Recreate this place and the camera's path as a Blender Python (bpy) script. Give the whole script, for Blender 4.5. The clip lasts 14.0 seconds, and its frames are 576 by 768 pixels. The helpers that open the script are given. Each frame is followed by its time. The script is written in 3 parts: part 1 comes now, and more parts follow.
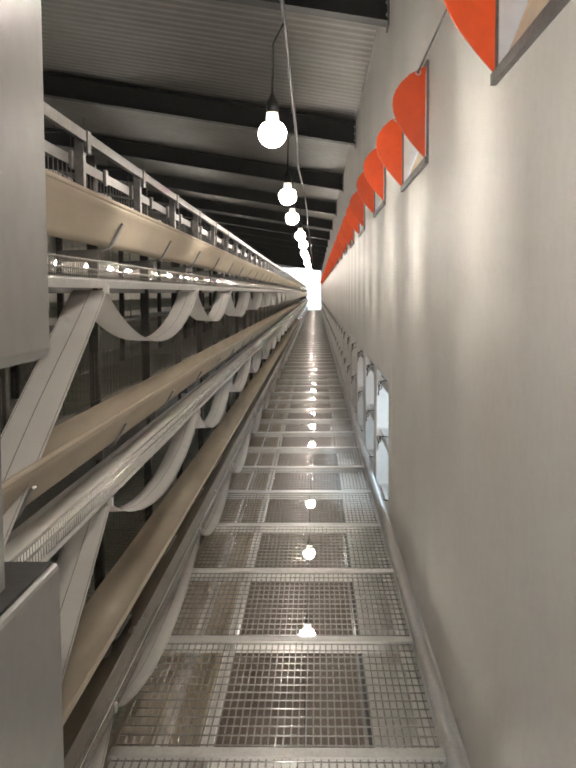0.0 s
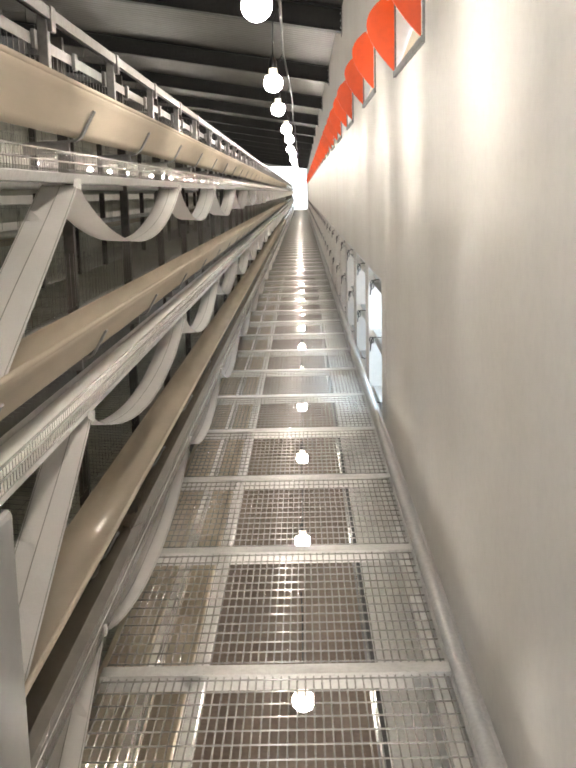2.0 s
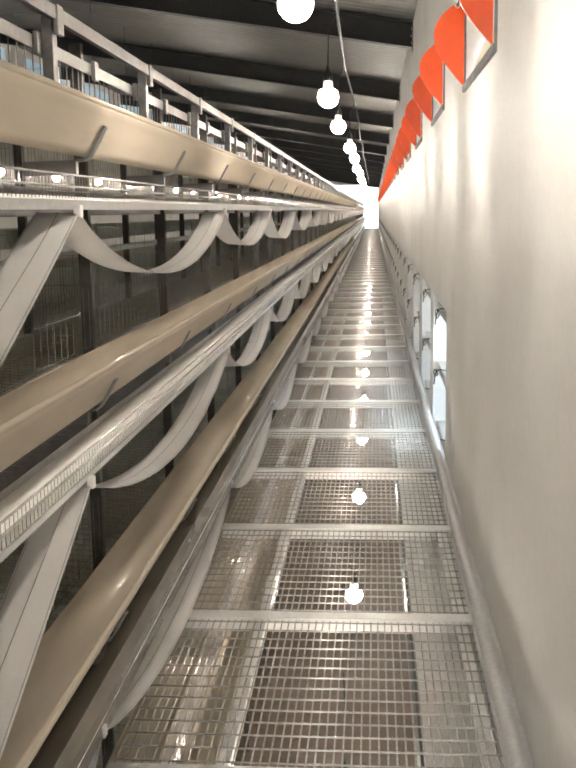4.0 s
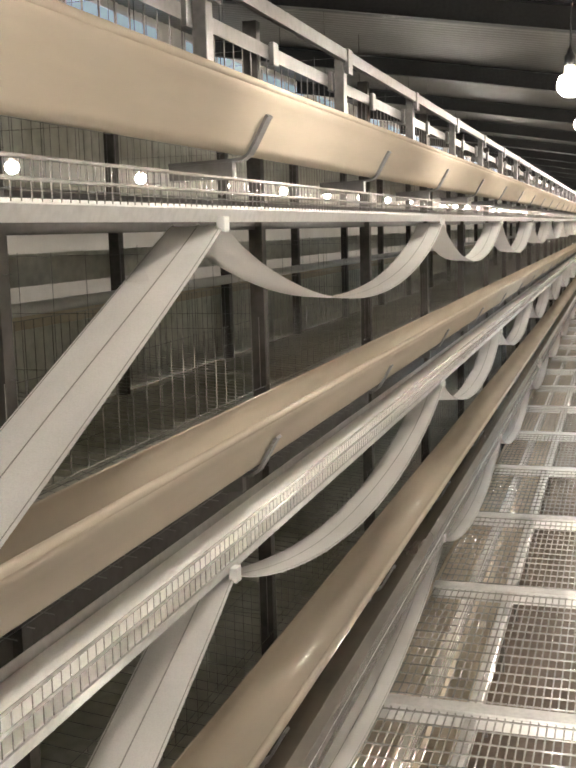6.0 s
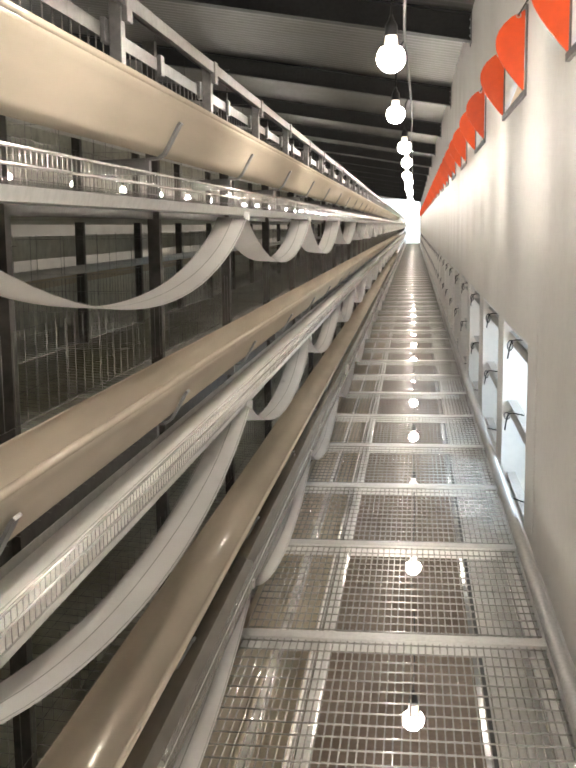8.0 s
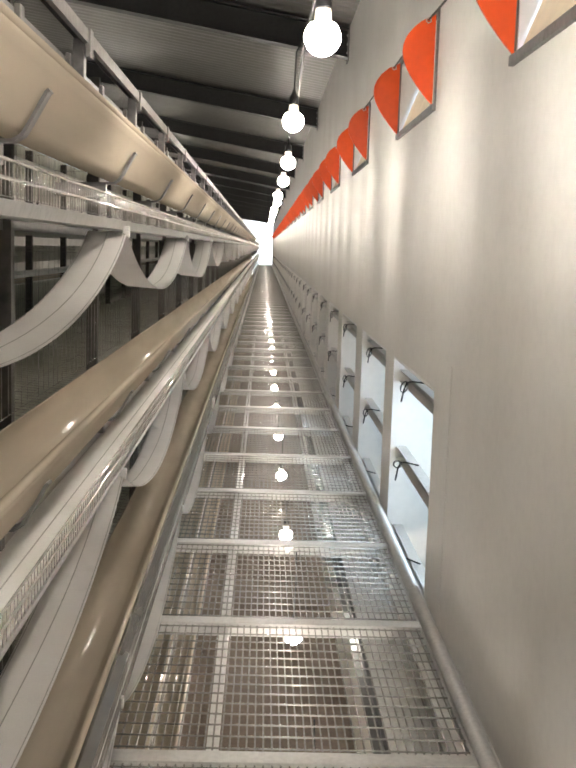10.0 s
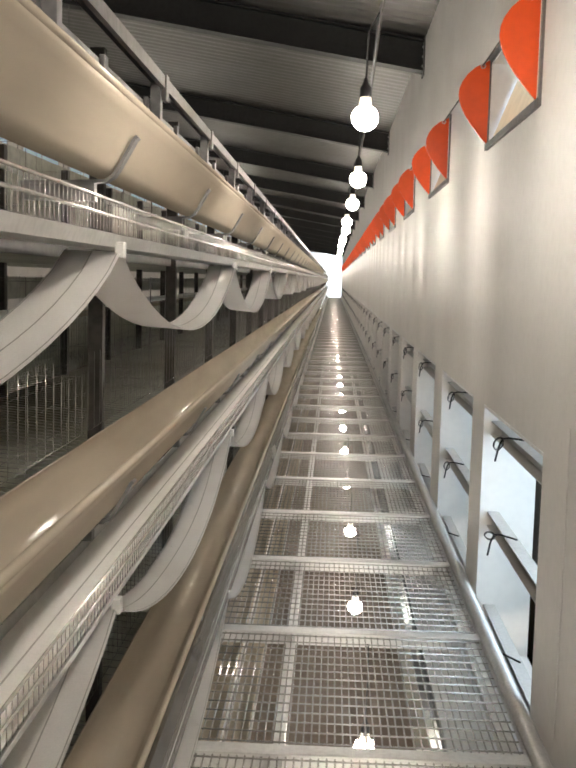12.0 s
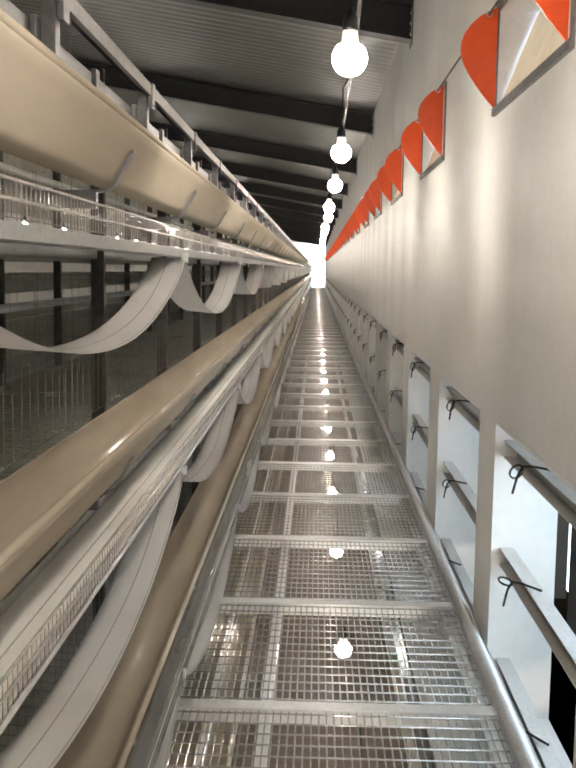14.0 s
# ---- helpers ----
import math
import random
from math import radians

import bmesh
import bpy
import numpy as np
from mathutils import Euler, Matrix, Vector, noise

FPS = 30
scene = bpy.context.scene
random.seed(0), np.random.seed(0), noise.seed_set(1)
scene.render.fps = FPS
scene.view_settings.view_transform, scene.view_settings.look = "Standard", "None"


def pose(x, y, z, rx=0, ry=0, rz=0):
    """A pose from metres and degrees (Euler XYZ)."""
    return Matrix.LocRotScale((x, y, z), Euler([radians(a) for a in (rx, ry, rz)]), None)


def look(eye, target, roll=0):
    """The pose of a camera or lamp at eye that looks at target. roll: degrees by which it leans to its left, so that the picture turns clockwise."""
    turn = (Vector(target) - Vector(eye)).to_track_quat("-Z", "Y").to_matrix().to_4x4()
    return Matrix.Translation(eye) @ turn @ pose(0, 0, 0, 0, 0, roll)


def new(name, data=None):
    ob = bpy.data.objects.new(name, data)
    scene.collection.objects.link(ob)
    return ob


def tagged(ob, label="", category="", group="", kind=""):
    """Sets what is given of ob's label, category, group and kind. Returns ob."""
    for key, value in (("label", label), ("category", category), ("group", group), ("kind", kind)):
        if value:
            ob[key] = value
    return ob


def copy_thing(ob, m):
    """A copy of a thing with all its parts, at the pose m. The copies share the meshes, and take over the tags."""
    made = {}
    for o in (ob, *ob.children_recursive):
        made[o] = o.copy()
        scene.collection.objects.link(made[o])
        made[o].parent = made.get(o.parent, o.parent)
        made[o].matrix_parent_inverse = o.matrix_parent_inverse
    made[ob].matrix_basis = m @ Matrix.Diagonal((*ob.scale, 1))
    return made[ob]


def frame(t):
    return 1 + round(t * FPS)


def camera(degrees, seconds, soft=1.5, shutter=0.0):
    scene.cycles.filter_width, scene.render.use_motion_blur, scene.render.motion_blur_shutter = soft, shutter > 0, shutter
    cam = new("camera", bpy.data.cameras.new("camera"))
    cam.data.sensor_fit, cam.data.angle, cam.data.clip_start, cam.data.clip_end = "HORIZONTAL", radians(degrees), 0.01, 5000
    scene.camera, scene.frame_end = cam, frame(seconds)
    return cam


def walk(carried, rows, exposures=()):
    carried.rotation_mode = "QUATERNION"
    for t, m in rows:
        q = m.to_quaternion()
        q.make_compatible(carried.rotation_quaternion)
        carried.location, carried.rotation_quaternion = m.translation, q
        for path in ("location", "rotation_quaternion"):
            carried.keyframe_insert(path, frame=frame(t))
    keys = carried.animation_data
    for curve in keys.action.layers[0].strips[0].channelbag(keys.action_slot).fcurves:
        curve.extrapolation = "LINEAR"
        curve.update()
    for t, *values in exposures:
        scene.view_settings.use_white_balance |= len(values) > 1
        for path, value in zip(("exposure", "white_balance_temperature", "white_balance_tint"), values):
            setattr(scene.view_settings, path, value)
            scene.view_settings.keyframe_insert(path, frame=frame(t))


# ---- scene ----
cam = camera(31.0, 14.0, soft=2.4)
PATH = [
    (0, (0.043, -4.45, 1.513), (-0.011, -2.458, 1.338), -0.3),
    (0.5, (0.05, -4.437, 1.512), (-0.036, -2.452, 1.277), -0.3),
    (1, (0.051, -4.389, 1.497), (-0.061, -2.413, 1.205), -1.1),
    (1.5, (0.045, -4.312, 1.498), (-0.05, -2.344, 1.152), -1.3),
    (2, (0.025, -4.221, 1.491), (-0.009, -2.255, 1.128), -1.4),
    (2.5, (0.021, -4.152, 1.491), (-0.007, -2.186, 1.125), -1.7),
    (2.7, (0.032, -4.108, 1.495), (0.001, -2.142, 1.131), -1.7),
    (4.8, (0.102, -3.519, 1.52), (-0.151, -1.559, 1.216), -1.0),
    (5, (0.1, -3.457, 1.51), (-0.172, -1.499, 1.21), -1.2),
    (5.5, (0.116, -3.272, 1.518), (-0.325, -1.344, 1.222), -1.2),
    (6, (0.088, -3.131, 1.513), (-0.518, -1.248, 1.219), -1.5),
    (6.5, (0.008, -2.984, 1.509), (-0.615, -1.106, 1.216), -1.0),
    (7, (-0.035, -2.859, 1.511), (-0.523, -0.942, 1.216), -0.7),
    (7.5, (-0.028, -2.67, 1.506), (-0.384, -0.723, 1.212), -0.7),
    (8, (-0.023, -2.517, 1.491), (-0.261, -0.554, 1.191), -0.6),
    (8.5, (-0.086, -2.344, 1.485), (-0.143, -0.371, 1.16), -0.2),
    (8.7, (-0.115, -2.279, 1.489), (-0.11, -0.305, 1.167), 0.0),
    (10.8, (-0.228, -1.465, 1.498), (-0.174, 0.521, 1.267), 2.1),
    (11, (-0.226, -1.387, 1.488), (-0.171, 0.599, 1.26), 2.1),
    (11.5, (-0.202, -1.141, 1.49), (-0.223, 0.848, 1.281), 1.7),
    (12, (-0.199, -0.902, 1.484), (-0.28, 1.086, 1.282), 1.5),
    (12.5, (-0.223, -0.681, 1.489), (-0.3, 1.307, 1.29), 1.4),
    (13, (-0.19, -0.45, 1.488), (-0.247, 1.54, 1.288), 1.1),
    (13.5, (-0.149, -0.238, 1.503), (-0.215, 1.749, 1.291), 0.8),
    (14, (-0.182, -0.059, 1.497), (-0.234, 1.929, 1.277), 0.9),
]
walk(cam, [(t, look(eye, target, roll)) for t, eye, target, roll in PATH],
     exposures=[(0, -0.3), (1.0, -0.25), (1.5, 0.0), (2.0, 0.35), (2.7, 0.38), (5.0, 0.33), (6.5, 0.6), (7.5, 0.38), (8.5, 0.16), (11.0, -0.06), (11.5, -0.12), (12.5, -0.04), (13.0, -0.08), (13.5, -0.22), (14.0, -0.08)])

# ---- world and light ----
Y0, Y1 = -7.4, 88.0          # ends of the house along the aisle
BAY = 1.13                   # one cage bay and one walkway panel
BULB_POWER = 280.0
world = bpy.data.worlds.new("world")
scene.world = world
world.use_nodes = True
sky = world.node_tree.nodes.new("ShaderNodeTexSky")
sky.sky_type = "NISHITA"
sky.sun_disc = False
sky.sun_elevation, sky.sun_rotation = radians(40), radians(60)
world.node_tree.links.new(sky.outputs[0], world.node_tree.nodes["Background"].inputs[0])
world.node_tree.nodes["Background"].inputs[1].default_value = 0.1


# ---- materials ----
def material(name, colour, rough=0.5, metal=0.0, grain=60.0, amount=0.12, stain=1.5, dirt=0.15, bump=0.1,
             stretch=(1, 1, 1), spec=0.5, vary=0.0):
    m = bpy.data.materials.new(name)
    m.use_nodes = True
    nt = m.node_tree
    b = nt.nodes["Principled BSDF"]
    tc = nt.nodes.new("ShaderNodeTexCoord")
    mp = nt.nodes.new("ShaderNodeMapping")
    mp.inputs["Scale"].default_value = stretch
    nt.links.new(tc.outputs["Object"], mp.inputs["Vector"])
    fine = nt.nodes.new("ShaderNodeTexNoise")
    fine.inputs["Scale"].default_value, fine.inputs["Detail"].default_value = grain, 3
    wide = nt.nodes.new("ShaderNodeTexNoise")
    wide.inputs["Scale"].default_value, wide.inputs["Detail"].default_value = stain, 4
    for n in (fine, wide):
        nt.links.new(mp.outputs[0], n.inputs["Vector"])
    c1 = nt.nodes.new("ShaderNodeMix")
    c1.data_type = "RGBA"
    c1.inputs["A"].default_value = (*colour, 1)
    c1.inputs["B"].default_value = (*[c * (1 - amount * 3) for c in colour], 1)
    r1 = nt.nodes.new("ShaderNodeMapRange")
    r1.inputs["From Min"].default_value, r1.inputs["From Max"].default_value = 0.4, 0.75
    nt.links.new(fine.outputs["Fac"], r1.inputs["Value"])
    nt.links.new(r1.outputs[0], c1.inputs["Factor"])
    c2 = nt.nodes.new("ShaderNodeMix")
    c2.data_type = "RGBA"
    c2.inputs["B"].default_value = (*[c * k for c, k in zip(colour, (0.55, 0.5, 0.42))], 1)
    r2 = nt.nodes.new("ShaderNodeMapRange")
    r2.inputs["From Min"].default_value, r2.inputs["From Max"].default_value = 0.45, 0.8
    r2.inputs["To Max"].default_value = dirt * 3
    nt.links.new(wide.outputs["Fac"], r2.inputs["Value"])
    nt.links.new(r2.outputs[0], c2.inputs["Factor"])
    nt.links.new(c1.outputs["Result"], c2.inputs["A"])
    last = c2.outputs["Result"]
    if vary:
        oi = nt.nodes.new("ShaderNodeObjectInfo")
        rv = nt.nodes.new("ShaderNodeMapRange")
        rv.inputs["To Min"].default_value, rv.inputs["To Max"].default_value = 1 - vary, 1 + vary
        nt.links.new(oi.outputs["Random"], rv.inputs["Value"])
        hs = nt.nodes.new("ShaderNodeHueSaturation")
        nt.links.new(rv.outputs[0], hs.inputs["Value"])
        nt.links.new(last, hs.inputs["Color"])
        last = hs.outputs[0]
    nt.links.new(last, b.inputs["Base Color"])
    rr = nt.nodes.new("ShaderNodeMapRange")
    rr.inputs["To Min"].default_value, rr.inputs["To Max"].default_value = max(0.03, rough - 0.12), min(1, rough + 0.12)
    nt.links.new(wide.outputs["Fac"], rr.inputs["Value"])
    nt.links.new(rr.outputs[0], b.inputs["Roughness"])
    b.inputs["Metallic"].default_value = metal
    b.inputs["Specular IOR Level"].default_value = spec
    if bump:
        bp = nt.nodes.new("ShaderNodeBump")
        bp.inputs["Strength"].default_value, bp.inputs["Distance"].default_value = bump, 0.004
        nt.links.new(fine.outputs["Fac"], bp.inputs["Height"])
        nt.links.new(bp.outputs[0], b.inputs["Normal"])
    return m


def glow(name, colour, strength):
    m = bpy.data.materials.new(name)
    m.use_nodes = True
    b = m.node_tree.nodes["Principled BSDF"]
    b.inputs["Base Color"].default_value = (*colour, 1)
    b.inputs["Emission Color"].default_value = (*colour, 1)
    b.inputs["Emission Strength"].default_value = strength
    return m


def wall_relief(m):
    """Each wall panel bows a little: upright swells 1.2 m apart, unevenly spaced, plus faint wider waves."""
    nt = m.node_tree
    b = nt.nodes["Principled BSDF"]
    old = b.inputs["Normal"].links[0].from_socket
    tc = nt.nodes.new("ShaderNodeTexCoord")
    for kind, scale, dist in (("wave", (0.0, 1.0, 0.0), 0.034), ("noise", (0.0, 2.4, 0.10), 0.026), ("noise", (0.6, 0.9, 0.7), 0.03)):
        mp = nt.nodes.new("ShaderNodeMapping")
        mp.inputs["Scale"].default_value = scale
        nt.links.new(tc.outputs["Object"], mp.inputs["Vector"])
        if kind == "wave":
            n = nt.nodes.new("ShaderNodeTexWave")
            n.wave_type, n.bands_direction, n.wave_profile = "BANDS", "Y", "SIN"
            n.inputs["Scale"].default_value = 0.314 / 1.2
            n.inputs["Distortion"].default_value, n.inputs["Detail"].default_value = 0.9, 1.0
            n.inputs["Detail Scale"].default_value = 1.3
        else:
            n = nt.nodes.new("ShaderNodeTexNoise")
            n.inputs["Scale"].default_value, n.inputs["Detail"].default_value = 1.0, 1.0
        nt.links.new(mp.outputs[0], n.inputs["Vector"])
        bp = nt.nodes.new("ShaderNodeBump")
        bp.inputs["Strength"].default_value, bp.inputs["Distance"].default_value = 1.0, dist
        nt.links.new(n.outputs["Fac"], bp.inputs["Height"])
        nt.links.new(old, bp.inputs["Normal"])
        old = bp.outputs[0]
    nt.links.new(old, b.inputs["Normal"])


WALL = material("wall_panel_paint", (0.78, 0.755, 0.715), 0.6, grain=25, amount=0.015, stain=0.8, dirt=0.05, bump=0.03, spec=0.08)
wall_relief(WALL)
CREAM = material("cream_trough_plastic", (0.52, 0.45, 0.355), 0.13, grain=14, amount=0.04, stain=2.5, dirt=0.14, bump=0.03, stretch=(1, 0.15, 1), spec=0.35)
GALV = material("galvanised_steel", (0.60, 0.59, 0.57), 0.45, 0.5, grain=60, amount=0.05, stain=1.2, dirt=0.12, bump=0.06)
ZINC = material("zinc_wire", (0.86, 0.83, 0.79), 0.2, 0.65, grain=50, amount=0.12, stain=2, dirt=0.2, bump=0.0)
RAIL = material("rail_paint_grey", (0.22, 0.213, 0.207), 0.42, 0.4, grain=40, amount=0.1, stain=3, dirt=0.2)
POST = material("post_steel_dark", (0.085, 0.078, 0.07), 0.5, 0.3, grain=40, amount=0.15, stain=3, dirt=0.3)
BEAM = material("beam_dark_paint", (0.018, 0.017, 0.016), 0.55, 0.0, grain=30, amount=0.15, stain=2, dirt=0.2)
ROOF = material("roof_sheet_metal", (0.20, 0.195, 0.185), 0.46, 0.4, grain=6, amount=0.05, stain=0.5, dirt=0.12, bump=0.0)
BELT = material("white_woven_belt", (0.91, 0.89, 0.865), 0.85, grain=400, amount=0.03, stain=4, dirt=0.06, bump=0.12)
SEAM = material("belt_seam_grey", (0.55, 0.53, 0.50), 0.9, grain=200, amount=0.1, bump=0.1)
DUNG = material("manure_belt_green_grey", (0.52, 0.52, 0.45), 0.5, grain=20, amount=0.10, stain=2, dirt=0.3)
CONCRETE = material("concrete_floor_brown", (0.115, 0.077, 0.049), 0.6, grain=30, amount=0.12, stain=0.9, dirt=0.3, bump=0.2)
ORANGE = material("orange_plastic", (0.92, 0.10, 0.010), 0.4, grain=20, amount=0.03, stain=4, dirt=0.05, bump=0.02, vary=0.08)
INLET = material("inlet_white_plastic", (0.82, 0.81, 0.81), 0.4, grain=20, amount=0.03, dirt=0.08, bump=0.02)
FLAP = material("inlet_flap_tan", (0.86, 0.70, 0.52), 0.45, grain=12, amount=0.05, dirt=0.15, bump=0.03)
nt = FLAP.node_tree
tl = nt.nodes.new("ShaderNodeBsdfTranslucent")
tl.inputs["Color"].default_value = (0.80, 0.62, 0.42, 1)
mx = nt.nodes.new("ShaderNodeMixShader")
mx.inputs[0].default_value = 0.16
out = nt.nodes["Material Output"]
nt.links.new(nt.nodes["Principled BSDF"].outputs[0], mx.inputs[1])
nt.links.new(tl.outputs[0], mx.inputs[2])
nt.links.new(mx.outputs[0], out.inputs["Surface"])
CABINET = material("cabinet_grey_paint", (0.25, 0.243, 0.235), 0.4, 0.1, grain=30, amount=0.04, stain=1.5, dirt=0.08, bump=0.03)
COVER = material("cover_steel_brown_grey", (0.20, 0.182, 0.158), 0.24, 0.45, grain=20, amount=0.1, stain=3, dirt=0.25, bump=0.03, stretch=(1, 0.2, 1))
BLACK = material("black_rubber", (0.012, 0.012, 0.012), 0.5, grain=60, bump=0.1)
WHITEPVC = material("white_pvc", (0.72, 0.71, 0.68), 0.35, grain=20, amount=0.04, dirt=0.15)
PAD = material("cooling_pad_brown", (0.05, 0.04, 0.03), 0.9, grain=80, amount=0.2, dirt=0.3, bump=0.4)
GLASS_LIT = glow("lit_globe", (1.0, 0.912, 0.805), BULB_POWER)
BASE_LIT = glow("lit_bulb_neck", (1.0, 0.90, 0.74), 1.6)
DAY = glow("daylight", (0.74, 0.88, 1.0), 3.0)
WEST_GLOW = glow("west_blue_glow", (0.62, 0.82, 1.0), 0.16)
# added fill glow behind the start of the walkway
SOUTH_FILL = glow("south_fill_glow", (0.92, 0.96, 1.0), 9.0)
DAY_END = glow("daylight_end", (0.86, 0.93, 1.0), 2.2)


# ---- mesh helpers ----
def link(name, bm, mat, parent=None, label=""):
    me = bpy.data.meshes.new(name)
    bm.to_mesh(me)
    bm.free()
    me.materials.append(mat)
    ob = new(name, me)
    if parent:
        ob.parent = parent
    if label:
        ob["label"] = label
    return ob


part = link


def share(name, me, parent, loc=(0, 0, 0), label=""):
    ob = new(name, me)
    ob.parent = parent
    ob.location = loc
    if label:
        ob["label"] = label
    return ob


def stuff(ob):
    return tagged(ob, kind="stuff")


def empty(name, loc=(0, 0, 0)):
    ob = new(name)
    ob.location = loc
    ob.empty_display_size = 0.1
    return ob


def box(bm, x0, y0, z0, x1, y1, z1, bev=0.0):
    vs = [bm.verts.new((x, y, z)) for x in (x0, x1) for y in (y0, y1) for z in (z0, z1)]
    fs = [bm.faces.new([vs[i] for i in f]) for f in ((0, 1, 3, 2), (4, 6, 7, 5), (0, 4, 5, 1), (2, 3, 7, 6), (0, 2, 6, 4), (1, 5, 7, 3))]
    if bev:
        es = list({e for f in fs for e in f.edges})
        bmesh.ops.bevel(bm, geom=es, offset=bev, segments=2, affect="EDGES", profile=0.5)


def boxes(*dims, bev=0.0):
    bm = bmesh.new()
    for d in dims:
        box(bm, *d, bev=bev)
    return bm


def extrude(profile, y0, y1, bm=None, closed=True, steps=1):
    """A profile of (x, z) swept along y."""
    bm = bm or bmesh.new()
    rings = [[bm.verts.new((x, y0 + (y1 - y0) * s / steps, z)) for x, z in profile] for s in range(steps + 1)]
    n = len(profile)
    for a, b in zip(rings, rings[1:]):
        for i in range(n if closed else n - 1):
            j = (i + 1) % n
            bm.faces.new((a[i], a[j], b[j], b[i]))
    if closed:
        bm.faces.new(rings[0][::-1])
        bm.faces.new(rings[-1])
    bmesh.ops.recalc_face_normals(bm, faces=bm.faces[:])
    return bm


def sheet(path, t):
    """A closed profile of thickness t round an open (x, z) path."""
    p = [Vector(q) for q in path]
    side = []
    for i, q in enumerate(p):
        d = (p[min(i + 1, len(p) - 1)] - p[max(i - 1, 0)]).normalized()
        side.append(q + Vector((-d.y, d.x)) * t)
    return [tuple(q) for q in p] + [tuple(q) for q in reversed(side)]


def tube(path, r, sides=8, bm=None):
    bm = bm or bmesh.new()
    p = [Vector(q) for q in path]
    rings = []
    for i, q in enumerate(p):
        d = (p[min(i + 1, len(p) - 1)] - p[max(i - 1, 0)]).normalized()
        u = d.orthogonal().normalized() if abs(d.y) < 0.9 else Vector((1, 0, 0))
        u = (u - d * u.dot(d)).normalized()
        v = d.cross(u)
        rings.append([bm.verts.new(q + (u * math.cos(a) + v * math.sin(a)) * r) for a in [2 * math.pi * k / sides for k in range(sides)]])
    for a, b in zip(rings, rings[1:]):
        for i in range(sides):
            f = bm.faces.new((a[i], a[(i + 1) % sides], b[(i + 1) % sides], b[i]))
            f.smooth = True
    bm.faces.new(rings[0][::-1])
    bm.faces.new(rings[-1])
    return bm


def lathe(profile, sides=20, bm=None):
    """(radius, z) pairs turned about z."""
    bm = bm or bmesh.new()
    rings = [[bm.verts.new((r * math.cos(a), r * math.sin(a), z)) for a in [2 * math.pi * k / sides for k in range(sides)]] for r, z in profile]
    for a, b in zip(rings, rings[1:]):
        for i in range(sides):
            f = bm.faces.new((a[i], a[(i + 1) % sides], b[(i + 1) % sides], b[i]))
            f.smooth = True
    bm.faces.new(rings[0][::-1])
    bm.faces.new(rings[-1])
    bmesh.ops.recalc_face_normals(bm, faces=bm.faces[:])
    return bm


# ---- large structure ----
WX = 0.54                    # inner face of the side wall
WT = 0.26                    # its thickness
LOW = -2.05                  # concrete floor of the house
WIN_Z0, WIN_Z1 = -0.32, 0.90
WINS = [(2.66, 4.05)] + [(4.45 + 2.0 * k, 5.95 + 2.0 * k) for k in range(40)]
INLETS = [0.22 + 2.93 * k - (0.11 if k in (-1, 1) else 0) for k in range(-3, 29)]
INLET_W, INL_Z0, INL_Z1 = 1.27, 2.10, 2.56
ROOF_SLOPE = 0.165


def inlet_z(y):
    return 2.107 if y < 1 else 2.165



def roof_z(x):
    return 3.62 + (WX - x) * ROOF_SLOPE


floor = tagged(part("floor", boxes((-7, Y0, LOW - 0.1, WX + WT, Y1, LOW)), CONCRETE), "brown concrete floor under the walkway", "floor", kind="structure")

# side wall: bands between the openings
bm = bmesh.new()
box(bm, WX, Y0, LOW, WX + WT, Y1, WIN_Z0)
box(bm, WX, Y0, WIN_Z1, WX + WT, Y1, INL_Z0)
box(bm, WX, Y0, INL_Z1, WX + WT, Y1, 4.0)
edges = [Y0] + [v for w in WINS if w[1] < Y1 for v in w] + [Y1]
for a, b in zip(edges[::2], edges[1::2]):
    box(bm, WX, a, WIN_Z0, WX + WT, b, WIN_Z1)
edges = [Y0] + [v for y in INLETS if Y0 < y < Y1 - 2 for v in (y, y + INLET_W)] + [Y1]
for a, b in zip(edges[::2], edges[1::2]):
    box(bm, WX, a, INL_Z0, WX + WT, b, INL_Z1)
for y in INLETS:
    if Y0 < y < Y1 - 2:
        box(bm, WX, y, INL_Z0, WX + WT, y + INLET_W, inlet_z(y))
        box(bm, WX, y, inlet_z(y) + 0.39, WX + WT, y + INLET_W, INL_Z1)
tagged(part("wall_east", bm, WALL), "white painted panel wall with openings", "wall", kind="structure")
tagged(part("trim", boxes((WX - 0.004, 2.27, 0.06, WX - 0.0005, 2.29, 1.05), bev=0.001), WALL), "thin painted joint strip on the wall", "trim", kind="structure")
tagged(part("wall_west", boxes((-7.2, Y0, LOW, -7, Y1, 5.2)), WALL), "pale far side wall", "wall", kind="structure")
# windows added on the far wall; their glow supplies the bluish light there
for k in range(24):
    w = empty(f"window_west_{k + 1}", (-7, Y0 + 1 + 4 * k, 3.45))
    tagged(w, "added window with a blue glowing pane in the far wall", "window", "far windows", "structure")
    part("pane", boxes((0.01, 0.05, 0.05, 0.015, 2.95, 1.25)), WEST_GLOW, w)
    part("window_frame", boxes((0.0, 0, 0, 0.04, 3, 0.05), (0, 0, 1.25, 0.04, 3, 1.3), (0, 0, 0.05, 0.04, 0.05, 1.25), (0, 2.95, 0.05, 0.04, 3, 1.25),
                               (0.02, 1.48, 0.05, 0.04, 1.52, 1.25)), INLET, w)
